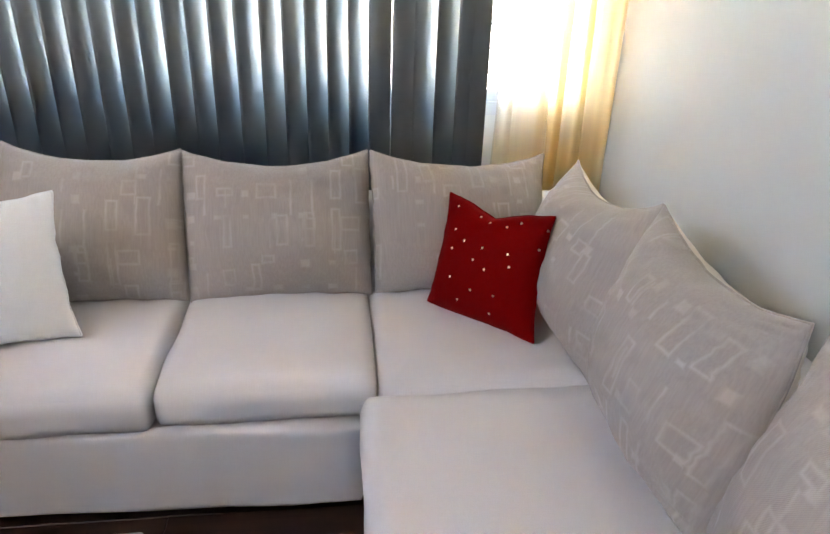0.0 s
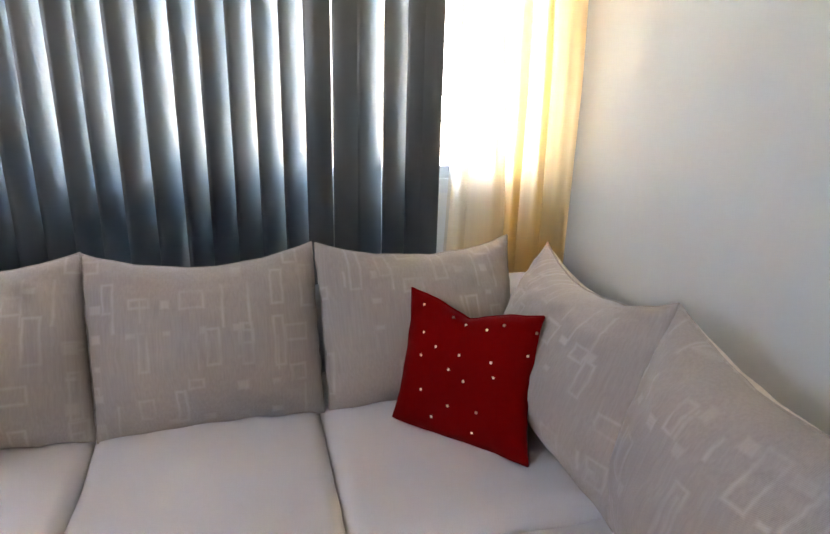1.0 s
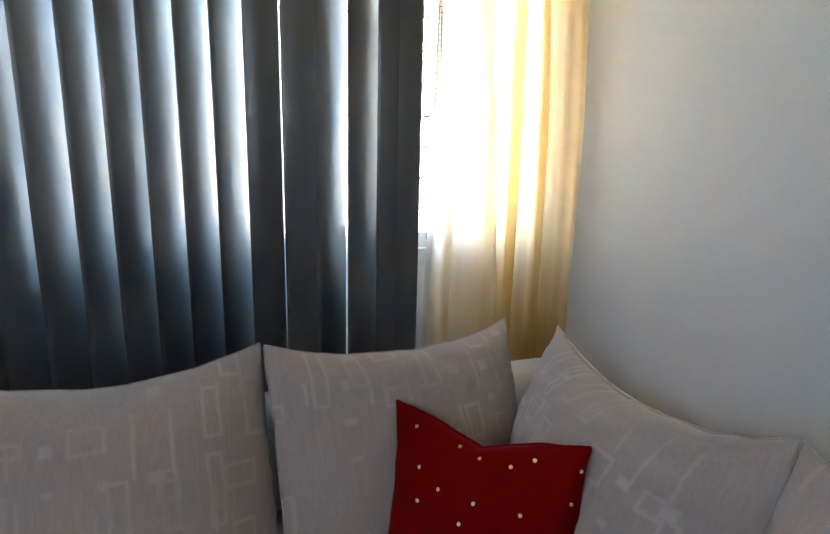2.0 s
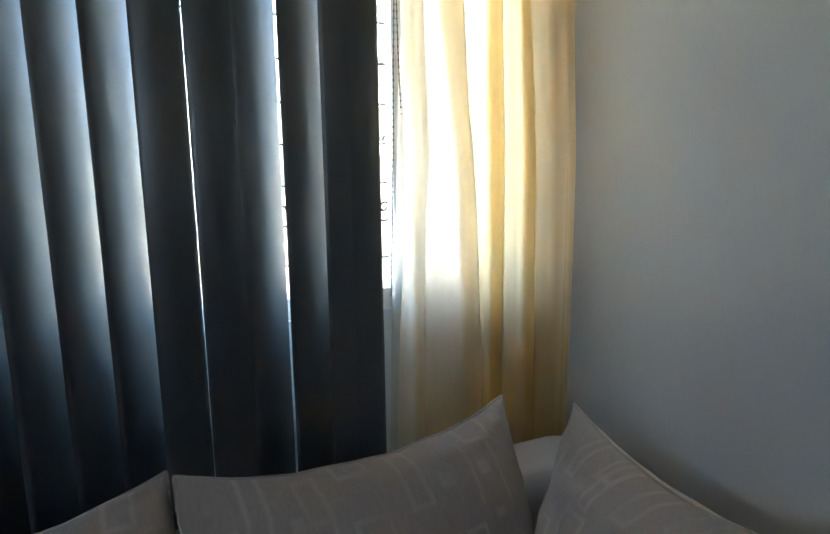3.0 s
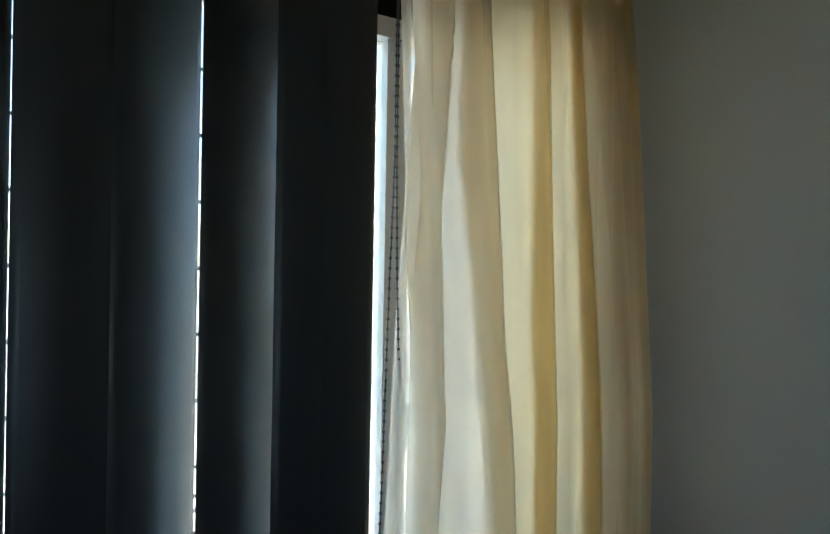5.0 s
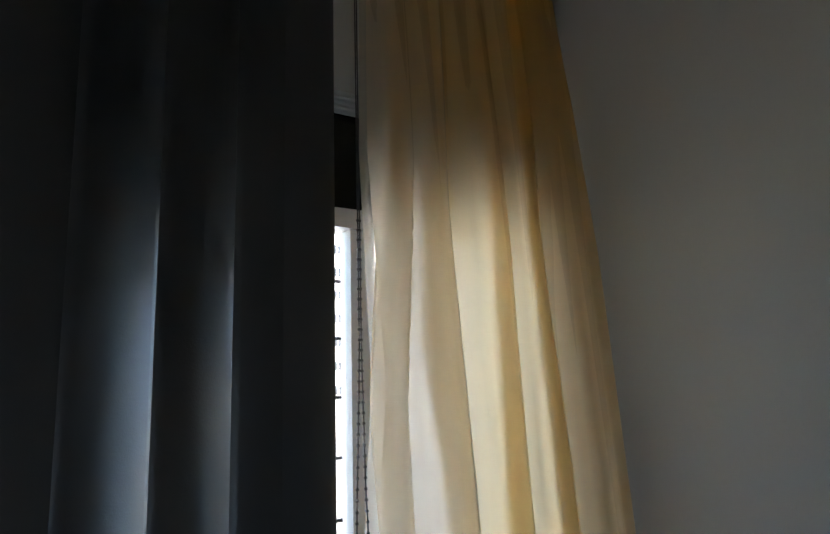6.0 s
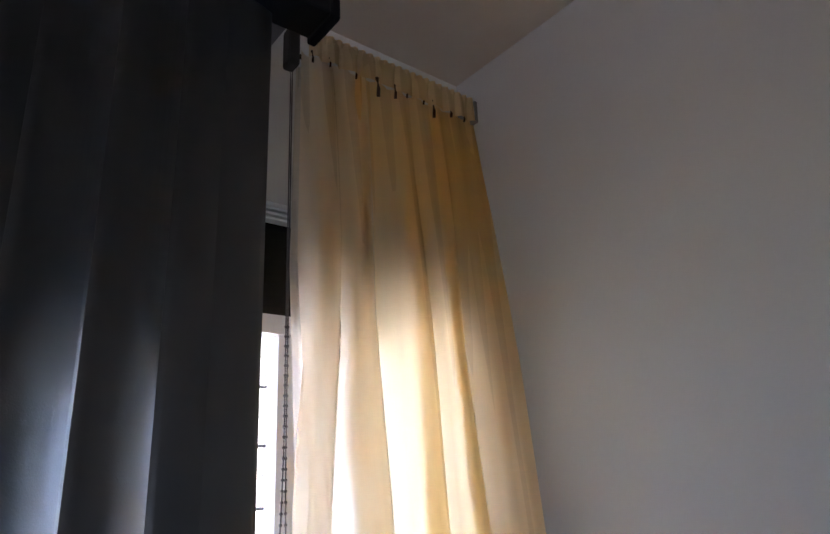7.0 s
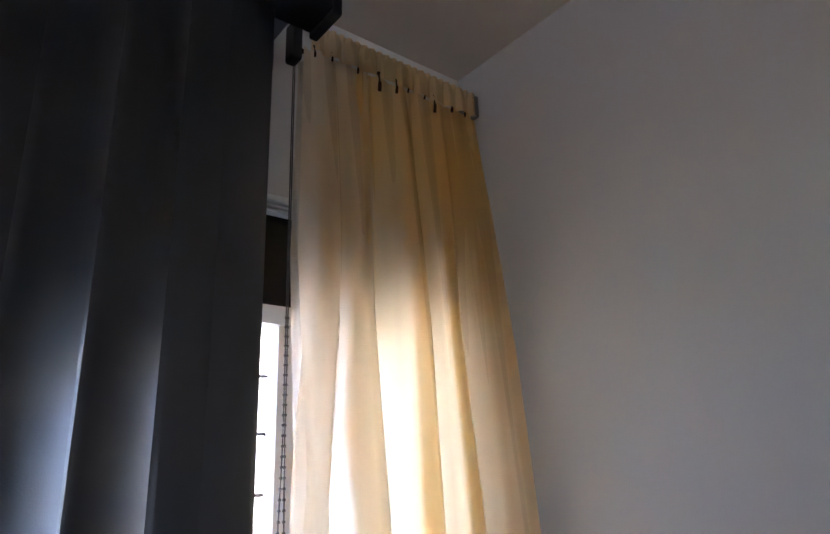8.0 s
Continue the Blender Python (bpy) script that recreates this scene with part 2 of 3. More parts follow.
def box(x0, x1, y0, y1, z0, z1, bevel=0.0, segments=2):
    bm = bmesh.new()
    bmesh.ops.create_cube(bm, size=1)
    for v in bm.verts:
        v.co = Vector((x0 + (v.co.x + 0.5) * (x1 - x0), y0 + (v.co.y + 0.5) * (y1 - y0), z0 + (v.co.z + 0.5) * (z1 - z0)))
    if bevel:
        bmesh.ops.bevel(bm, geom=bm.edges[:], offset=bevel, segments=segments, profile=0.5, affect="EDGES")
    return bm


def boxes(*specs):
    bm = bmesh.new()
    for s in specs:
        x0, x1, y0, y1, z0, z1 = s
        made = bmesh.ops.create_cube(bm, size=1)["verts"]
        for v in made:
            v.co = Vector((x0 + (v.co.x + 0.5) * (x1 - x0), y0 + (v.co.y + 0.5) * (y1 - y0), z0 + (v.co.z + 0.5) * (z1 - z0)))
    return bm


def rod(a, b, r, sides=12):
    bm = bmesh.new()
    a, b = Vector(a), Vector(b)
    turn = (b - a).to_track_quat("Z", "Y").to_matrix().to_4x4()
    bmesh.ops.create_cone(bm, cap_ends=True, segments=sides, radius1=r, radius2=r, depth=(b - a).length, matrix=Matrix.Translation((a + b) / 2) @ turn)
    return bm


def tube(points, r, sides=8, closed=False):
    """A round tube along points."""
    bm = bmesh.new()
    pts = [Vector(p) for p in points]
    rings, n = [], len(pts)
    for i, p in enumerate(pts):
        d = (pts[(i + 1) % n] - pts[i - 1]) if closed or 0 < i < n - 1 else (pts[1] - pts[0] if i == 0 else pts[-1] - pts[-2])
        q = d.to_track_quat("Z", "Y")
        rings.append([bm.verts.new(p + q @ Vector((r * math.cos(2 * math.pi * k / sides), r * math.sin(2 * math.pi * k / sides), 0))) for k in range(sides)])
    for i in range(n if closed else n - 1):
        a, b = rings[i], rings[(i + 1) % n]
        best = min(range(sides), key=lambda s: (a[0].co - b[s].co).length) if closed and i == n - 1 else 0
        for k in range(sides):
            bm.faces.new((a[k], a[(k + 1) % sides], b[(k + 1 + best) % sides], b[(k + best) % sides]))
    if not closed:
        bm.faces.new(rings[0][::-1]), bm.faces.new(rings[-1])
    return bm


def soft_box(sx, sy, sz, radius, crown=0.02, seed=0.0, n=16, rough=0.004, sides=0.0):
    """An upholstered block standing on z = 0 round the origin: rounded edges, a crowned top, slightly uneven."""
    bm = bmesh.new()
    half = Vector((sx / 2, sy / 2, sz / 2))
    grid = {}

    def vert(p):
        key = tuple(round(c, 5) for c in p)
        if key not in grid:
            grid[key] = bm.verts.new(p)
        return grid[key]

    lin = [math.sin((i / n - 0.5) * math.pi) * 0.5 * 0.5 + (i / n - 0.5) * 0.5 for i in range(n + 1)]
    lin = [v * 2 / (2 * lin[-1]) for v in lin]
    for axis in range(3):
        for sign in (-1, 1):
            for i in range(n):
                for j in range(n):
                    quad = []
                    for a, b in ((i, j), (i + 1, j), (i + 1, j + 1), (i, j + 1)):
                        p = [0, 0, 0]
                        p[axis], p[(axis + 1) % 3], p[(axis + 2) % 3] = sign, lin[a], lin[b]
                        quad.append(vert(p))
                    bm.faces.new(quad if sign > 0 else quad[::-1])
    for v in bm.verts:
        u = Vector(v.co)
        p = Vector(u[k] * half[k] for k in range(3))
        core = Vector(max(-half[k] + r, min(half[k] - r, p[k])) for k, r in enumerate((radius * 0.55, radius, radius)))
        d = p - core
        d.x /= 0.55
        if d.length > 1e-6:
            d = d.normalized() * radius
            p = core + Vector((d.x * 0.55, d.y, d.z))
        flat = max(0, 1 - u.x**2) ** 0.6 * max(0, 1 - u.y**2) ** 0.6
        p.z += crown * flat * max(0, u.z)
        p.x += sides * u.x * max(0, 1 - u.z**2) * max(0, 1 - u.y**2)
        p.y += sides * u.y * max(0, 1 - u.z**2) * max(0, 1 - u.x**2)
        w = noise.noise(p * 6 + Vector((seed, seed, 0))) + 0.5 * noise.noise(p * 15 + Vector((seed, 0, seed)))
        v.co = p + Vector((0, 0, half.z)) + rough * w * u.normalized()
    return bm


def pillow(name, corners, thick, mat, label, category, group="", pinch=0.07, sag_top=0.22, top_dip=0.0, seed=0.0, piping=None, back=None, rough=0.007, n=40, folds=0.0, waver=0.006):
    """A knife-edged cushion between the corners top left, top right, bottom right, bottom left."""
    tl, tr, br, bl = (Vector(c) for c in corners)
    mid = (tl + tr + br + bl) / 4
    ax = ((tr + br) - (tl + bl)).normalized()
    ay = ax.cross(((tl + tr) - (bl + br)).normalized()).normalized() * -1
    az = ax.cross(-ay).normalized()
    if az.z < 0:
        az = -az
    ay = az.cross(ax)
    turn = Matrix((ax, ay, az)).transposed().to_4x4()
    pose_m = Matrix.Translation(mid) @ turn
    inv = pose_m.inverted()
    ctl, ctr, cbr, cbl = (inv @ c for c in (tl, tr, br, bl))

    def place(u, v):
        a, b = (u + 1) / 2, (v + 1) / 2
        p = (cbl * (1 - a) + cbr * a) * (1 - b) + (ctl * (1 - a) + ctr * a) * b
        cx = (1 - abs(v) ** 2.2) * pinch * u * abs(u)
        dip = top_dip * (1 - min(1, abs(u) * 1.6)) ** 1.2 * max(0, v) ** 3
        cz = (1 - abs(u) ** 2.2) * (sag_top if v > 0 else 0.04) * v * abs(v) + dip
        p = p - (cbr - cbl) * 0.5 * cx - (ctl - cbl) * 0.5 * cz
        k = waver * min(1, (1.25 - abs(u * v)) * 1.6)
        return p + Vector((k * noise.noise(Vector((u * 3, v * 4.5, seed))), k * noise.noise(Vector((u * 5, v * 5, seed + 7))), k * noise.noise(Vector((u * 4.5, v * 3, seed + 3)))))

    bm = bmesh.new()
    sheets = []
    for side in (-1, 1):
        rows = []
        for j in range(n + 1):
            row = []
            for i in range(n + 1):
                u = math.sin((i / n - 0.5) * math.pi)
                v = math.sin((j / n - 0.5) * math.pi)
                edge = i in (0, n) or j in (0, n)
                if edge and side == 1:
                    row.append(sheets[0][j][i])
                    continue
                p = place(u, v)
                full = (max(0, 1 - u * u) * max(0, 1 - v * v)) ** 0.52
                sag = 1 + 0.18 * -v * (1 - abs(v))
                w = noise.noise(Vector((u * 2.2 + seed, v * 2.2, side * 3 + seed))) + 0.45 * noise.noise(Vector((u * 6 + seed, v * 6, side)))
                ridge = abs(noise.noise(Vector((v * 9.5 + 1.2 * u, u * 0.9, seed)))) + 0.5 * abs(noise.noise(Vector((v * 19 - 2 * u, u, seed + 4))))
                crease = -0.36 * folds * max(0, 1 - 2.2 * ridge) * max(0, u) ** 2 * min(1, (1 - u * u) * 3)
                pucker = 0.0045 * noise.noise(Vector((u * 13 + seed, v * 13, side * 2))) * (1 - full) * min(1, full * 4)
                p = p + Vector((0, side * (pucker + thick / 2 * full * sag + rough * w * min(1, full * 2) + crease), 0))
                row.append(bm.verts.new(p))
            rows.append(row)
        sheets.append(rows)
        for j in range(n):
            for i in range(n):
                q = (rows[j][i], rows[j][i + 1], rows[j + 1][i + 1], rows[j + 1][i])
                f = bm.faces.new(q if side < 0 else q[::-1])
                f.material_index = 1 if side > 0 and back else 0
    ob = part(name, bm, [mat, back] if back else mat, None, "", True, pose_m)
    tagged(ob, label, category, group)
    rim = []
    m = 26
    for k in range(4 * m):
        s, f = divmod(k, m)
        f = math.sin((f / m - 0.5) * math.pi)
        rim.append(place(*((f, 1), (1, -f), (-f, -1), (-1, f))[s]))
    part("seam", tube(rim, 0.0035, 6, True), piping or mat, ob, "", True)
    return ob


# ---- the room ----
X_LEFT, Y_REAR = -3.2, -4.8
WX0, WX1, WZ0, WZ1 = -3.0, -0.105, 1.0, 2.148

wall_window = part("wall_window", boxes((X_LEFT - 0.15, WX0, 0, 0.16, FLOOR, CEIL), (WX1, 0.15, 0, 0.16, FLOOR, CEIL),
    (WX0, WX1, 0, 0.16, FLOOR, WZ0), (WX0, WX1, 0, 0.16, WZ1, CEIL)), WHITE_WALL)
tagged(wall_window, "white painted wall with a wide window opening", "wall", kind="structure")
tagged(part("wall_side", boxes((0, 0.15, Y_REAR - 0.15, 0, FLOOR, CEIL)), WALL), "plain off-white painted wall beside the sofa", "wall", kind="structure")
tagged(part("wall_rear", boxes((X_LEFT - 0.15, 0, Y_REAR - 0.15, Y_REAR, FLOOR, CEIL)), UNSEEN_WALL), "plain unseen wall, toned dark to cut light on the slats", "wall", kind="structure")
# out of view; the high slot is added to let fill light in
tagged(part("wall_opening", boxes((X_LEFT - 0.15, X_LEFT, -1.5, 0, FLOOR, CEIL), (X_LEFT - 0.15, X_LEFT, Y_REAR, -3.7, FLOOR, CEIL),
    (X_LEFT - 0.15, X_LEFT, -3.7, -1.5, 2.4, CEIL), (X_LEFT - 0.15, X_LEFT, -3.7, -1.5, FLOOR, 1.95)), UNSEEN_WALL), "plain unseen dark wall with a wide high opening added for fill light", "wall", kind="structure")
tagged(part("ceiling", boxes((X_LEFT - 0.15, 0.15, Y_REAR - 0.15, 0.16, CEIL, CEIL + 0.2)), CEILING), "plain matt ceiling", "ceiling", kind="structure")
floor = tagged(part("floor", boxes((X_LEFT - 0.15, 0.15, Y_REAR - 0.15, 0.16, FLOOR - 0.2, FLOOR - 0.006)), LEG_WOOD), "dark brown wooden plank floor", "floor", kind="structure")

# ---- the window ----
window = tagged(new("window_1"), "wide white-framed window with clear panes", "window", kind="structure")
part("window_frame", boxes((WX0, WX1, 0.02, 0.07, WZ0, WZ0 + 0.05), (WX0, WX1, 0.02, 0.07, 1.937, 1.967), (WX0, WX1, 0.034, 0.07, 2.122, WZ1),
    (WX0, WX0 + 0.04, 0.02, 0.07, WZ0 + 0.05, 1.937), (WX1 - 0.04, WX1, 0.02, 0.07, WZ0 + 0.05, 1.937)), FRAME_WHITE, window)
for x in (-2.40, -1.80, -1.20, -0.60):
    part("mullion", box(x - 0.014, x + 0.014, 0.024, 0.066, WZ0 + 0.05, 1.937, 0.003), FRAME_WHITE, window)
xs = [WX0 + 0.04, -2.40, -1.80, -1.20, -0.60, WX1 - 0.04]
for a, b in zip(xs, xs[1:]):
    pane = part("pane", box(a + 0.012, b - 0.012, 0.043, 0.047, WZ0 + 0.05, 1.937), PANE, window)
    pane.visible_shadow = False
part("window_sash", boxes((-0.404, -0.362, 0.026, 0.062, WZ0 + 0.051, 1.936)), FRAME_WHITE, window)
part("transom_panel", box(WX0, WX1, 0.030, 0.060, 1.967, 2.122), SMOKED, window, "black panel above the panes")
for z in (2.1225, 2.1315, 2.1405):
    part("track_rib", box(WX0, WX1, 0.010, 0.027, z, z + 0.0042), FRAME_WHITE, window)
part("track_groove", box(WX0, WX1, 0.0275, 0.0335, 2.1225, 2.1465), SMOKED, window, "black sliding track")
part("frame_lip", boxes((WX0, WX1, -0.010, -0.0015, 0.955, 0.999), (WX0, WX1, -0.016, -0.0015, 0.9995, 1.008)), FRAME_WHITE, window)
part("window_sill", box(WX0, WX1, 0.072, 0.17, WZ0 - 0.0, WZ0 + 0.018, 0.004), FRAME_WHITE, window)

grille = thing("window_grille", "dark iron burglar bars with small scrolls outside the window", "window grille")
for k in range(11):
    z = 1.108 + 0.0951 * k
    part("bar", rod((WX0, 0.12, z), (WX1, 0.12, z), 0.0031, 8), IRON, grille)
for x in (-2.9, -2.0, -1.1, -0.22):
    part("upright", boxes((x - 0.006, x + 0.006, 0.124, 0.136, WZ0, WZ1)), IRON, grille)
for x, z in ((-0.385, 1.235), (-0.375, 1.40), (-0.655, 1.24), (-1.02, 1.24)):
    curl = [(x + 0.016 * (1 - s / 22) * math.cos(s * 0.42), 0.128, z + 0.016 * (1 - s / 22) * math.sin(s * 0.42)) for s in range(18)]
    part("scroll", tube(curl, 0.003, 6), IRON, grille, "", True)

# ---- outside ----
outside = thing("neighbour_house", "pale rendered house with small dark windows", "house")
part("wall", box(-14, 16, 11, 19, -3.4, -0.6), RENDER, outside)
part("roof", box(-14.5, 16.5, 10.4, 19.5, -0.6, -0.3), ROOF, outside)
for c in range(9):
    wz, wx = -2.3, -11.5 + 3.0 * c
    win = part("window", boxes((wx - 0.62, wx + 0.62, 10.96, 10.995, wz - 0.06, wz), (wx - 0.62, wx + 0.62, 10.96, 10.995, wz + 0.9, wz + 0.96),
        (wx - 0.62, wx - 0.56, 10.96, 10.995, wz, wz + 0.9), (wx + 0.56, wx + 0.62, 10.96, 10.995, wz, wz + 0.9)), FRAME_WHITE, outside)
    part("pane", box(wx - 0.55, wx + 0.55, 10.985, 10.995, wz + 0.005, wz + 0.895), HOUSE_DARK, win)
tower = thing("apartment_building", "tall white apartment building with small dark windows", "building")
part("wall", box(22, 62, 70, 84, -3.4, 26), RENDER, tower)
part("roof", box(21.6, 62.4, 69.6, 84.4, 26, 26.5), ROOF, tower)
tower_window = None
for r in range(9):
    for c in range(12):
        m = pose(24.0 + 3.1 * c, 69.99, -0.4 + 2.9 * r)
        if tower_window is None:
            tower_window = part("window", boxes((-0.75, -0.06, -0.02, 0.0, 0, 1.05), (0.06, 0.75, -0.02, 0.0, 0, 1.05)), HOUSE_DARK, tower, "", False, m)
        else:
            ob = new("window", tower_window.data)
            ob.matrix_basis, ob.parent = m, tower
ground = bmesh.new()
bmesh.ops.create_grid(ground, x_segments=8, y_segments=8, size=1500, matrix=Matrix.Translation((0, 0, -3.4)))
tagged(part("ground", ground, EARTH), "pale sunlit concrete yard outside", "ground", kind="structure")

def ramp(z, points):
    """Straight lines between (z, value) points, from top to bottom."""
    for (z0, v0), (z1, v1) in zip(points, points[1:]):
        if z >= z1:
            return v0 + (v1 - v0) * (z0 - max(z1, min(z0, z))) / (z0 - z1)
    return points[-1][1]


# ---- vertical blind ----
blind = thing("vertical_blind", "grey vertical blind with long closed slats hanging from a dark rail", "blind")
VANE_W, BLIND_Y, RAIL_Z = 0.116, -0.15, 2.385


def vane_mesh():
    """One slat, standing from its left edge along +x, slightly curved."""
    bm = bmesh.new()
    n, z0, z1, th = 10, 0.10, RAIL_Z - 0.006, 0.0008
    rings = []
    for i in range(n + 1):
        s = i / n
        y = -0.0145 * math.sin(math.pi * s)
        rings.append([bm.verts.new((VANE_W * s, y - th, z0)), bm.verts.new((VANE_W * s, y - th, z1)), bm.verts.new((VANE_W * s, y + th, z1)), bm.verts.new((VANE_W * s, y + th, z0))])
    for a, b in zip(rings, rings[1:]):
        for k in range(4):
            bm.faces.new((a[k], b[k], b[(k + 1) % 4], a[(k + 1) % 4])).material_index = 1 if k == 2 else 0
    bm.faces.new(rings[0]), bm.faces.new(rings[-1][::-1])
    bmesh.ops.recalc_face_normals(bm, faces=bm.faces)
    return bm


# left edge of each slat and its turn towards the window, in degrees
SLATS = [(-0.598, 2), (-0.636, 4), (-0.715, 12), (-0.798, 24), (-0.880, 3), (-0.9655, 1), (-1.039, 35), (-1.116, 34),
         (-1.193, 33), (-1.273, 22), (-1.35, 33), (-1.437, 31), (-1.525, 20), (-1.599, 36), (-1.677, 22), (-1.759, 33),
         (-1.837, 22), (-1.916, 33), (-1.996, 23), (-2.074, 35), (-2.154, 22), (-2.232, 32), (-2.315, 25), (-2.397, 32),
         (-2.478, 25), (-2.559, 32), (-2.64, 22), (-2.721, 30), (-2.802, 25), (-2.884, 30)]
first = None
for x, deg in SLATS:
    if deg < 10 and x > -0.99:
        m = pose(x, BLIND_Y, 0, 0, 0, deg) @ Matrix.Diagonal((0.80 if -0.9 < x < -0.8 else 0.73, 0.7, 1, 1))
    else:
        turn = math.degrees(math.acos(0.104 / VANE_W * math.cos(radians(deg))))
        m = pose(x, BLIND_Y, 0, 0, 0, turn)
    if first is None:
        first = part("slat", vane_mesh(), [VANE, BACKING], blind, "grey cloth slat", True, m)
    else:
        ob = new("slat", first.data)
        ob.matrix_basis, ob.parent = m, blind
    part("hanger", box(x + 0.036, x + 0.052, BLIND_Y + 0.008, BLIND_Y + 0.016, RAIL_Z - 0.0058, RAIL_Z + 0.002), DARK_RAIL, blind)
part("headrail", box(-3.05, -0.437, BLIND_Y - 0.042, BLIND_Y + 0.03, RAIL_Z, RAIL_Z + 0.05, 0.004), DARK_RAIL, blind, "dark metal head rail")
part("end_cap", box(-0.439, -0.423, BLIND_Y - 0.046, BLIND_Y + 0.034, RAIL_Z - 0.008, RAIL_Z + 0.056, 0.004), DARK_RAIL, blind)
part("rail_bracket", boxes((-0.49, -0.45, BLIND_Y + 0.02, -0.002, RAIL_Z + 0.051, RAIL_Z + 0.060), (-0.49, -0.45, -0.012, -0.002, RAIL_Z - 0.01, RAIL_Z + 0.0505)), STEEL, blind, "grey steel bracket")
for shift in ([(2.40, -0.421), (1.75, -0.420), (1.56, -0.426), (1.27, -0.433), (1.04, -0.442)], [(2.40, -0.418), (1.75, -0.417), (1.56, -0.413), (1.42, -0.406), (1.04, -0.414)]):
    pts = [Vector((ramp(z, shift), -0.03, z)) for z in (2.40 - 1.36 * k / 40 for k in range(41))]
    a, b = pts[0], pts[-1]
    cord = part("control_chain", tube(pts, 0.0011, 6), BEAD, blind, "looped bead chain", True)
    beads = bmesh.new()
    total = (b - a).length
    for i in range(int(total / 0.0145)):
        s = i * 0.0145 / total * 40
        p = pts[int(s)].lerp(pts[min(40, int(s) + 1)], s - int(s))
        if p.z > 1.95:
            continue
        bmesh.ops.create_icosphere(beads, subdivisions=1, radius=0.0028, matrix=Matrix.Translation(p))
    tagged(part("beading", beads, BEAD, cord, "", True), kind="stuff")
part("chain_drive", box(-0.456, -0.436, -0.095, -0.065, 2.352, 2.425, 0.006), IRON, blind, "dark chain drive beside the rail")
part("chain_holder", box(-0.421, -0.385, -0.022, -0.001, 0.955, 1.072, 0.005), GREY_PLASTIC, blind, "grey plastic chain holder fixed to the wall")

# ---- curtain ----
curtain = thing("sheer_curtain", "pale yellow sheer curtain gathered on a rod beside the window", "curtain")
ROD_Y, ROD_Z = -0.06, 2.404


def drape(left, right, ztop, zbot, folds, depth, flare, seed, y0, sway=0.14):
    """A hanging cloth: left(z) and right(z) give its edges; folds many, deep by depth, coming forward by flare below."""
    bm = bmesh.new()
    nx, nz = 110, 44
    rows = []
    for j in range(nz + 1):
        z = ztop + (zbot - ztop) * (j / nz)
        down = (ztop - z) / (ztop - zbot)
        row = []
        for i in range(nx + 1):
            s = i / nx
            bend = s + 0.035 * math.sin(5 * s + seed) + 0.018 * noise.noise(Vector((s * 3 + seed, z * 0.9, seed)))
            tight = math.exp(-down * 6)
            big = math.sin(2 * math.pi * folds * bend + seed) + 0.45 * math.sin(2 * math.pi * folds * 1.9 * bend + 2 * seed + z * 0.7)
            small = math.sin(2 * math.pi * folds * 2.1 * s + seed)
            y = y0 + depth * ((1 - tight) * big * (0.7 + 0.5 * down) + tight * 0.95 * small) - flare * min(1, down * 2.2) * s
            x = left(z) + (right(z) - left(z)) * (s + sway / folds * (1 - tight) * math.sin(math.pi * s) ** 0.4 * math.cos(2 * math.pi * folds * bend + seed) + 0.02 / folds * tight * math.cos(2 * math.pi * folds * 2.1 * s + seed))
            row.append(bm.verts.new((x, y, z)))
        rows.append(row)
    for a, b in zip(rows, rows[1:]):
        for i in range(nx):
            bm.faces.new((a[i], a[i + 1], b[i + 1], b[i]))
    return bm


EDGE_L = [(2.46, -0.420), (2.03, -0.427), (1.7, -0.412), (1.55, -0.424), (1.23, -0.437), (1.0, -0.452), (0.1, -0.480)]
WALL_R = [(2.45, -0.030), (2.2, -0.013), (1.9, -0.003), (0.1, -0.003)]
# where the cloth turns back on itself: its x by height, and how far that turn stands out into the room
TURNS = [
    (EDGE_L, 0.004),
    ([(2.40, -0.355), (2.04, -0.358), (1.66, -0.385), (1.37, -0.379), (1.23, -0.393), (0.1, -0.404)], 0.016),
    ([(2.40, -0.370), (2.04, -0.404), (1.66, -0.430), (1.37, -0.413), (0.9, -0.423), (0.1, -0.428)], -0.006),
    ([(2.40, -0.291), (1.96, -0.300), (1.49, -0.287), (1.27, -0.271), (0.91, -0.250), (0.1, -0.235)], 0.018),
    ([(2.40, -0.312), (1.96, -0.339), (1.76, -0.351), (1.61, -0.332), (1.27, -0.303), (0.92, -0.291), (0.1, -0.273)], -0.004),
    ([(2.40, -0.200), (1.93, -0.192), (1.40, -0.200), (0.9, -0.200), (0.1, -0.200)], 0.022),
    ([(2.40, -0.216), (1.93, -0.224), (1.52, -0.239), (1.30, -0.234), (0.9, -0.225), (0.1, -0.225)], 0.002),
    ([(2.40, -0.118), (1.94, -0.133), (1.64, -0.127), (0.9, -0.112), (0.1, -0.112)], 0.024),
    ([(2.40, -0.134), (1.94, -0.156), (1.40, -0.153), (0.9, -0.137), (0.1, -0.138)], 0.004),
    (WALL_R, 0.012),
]


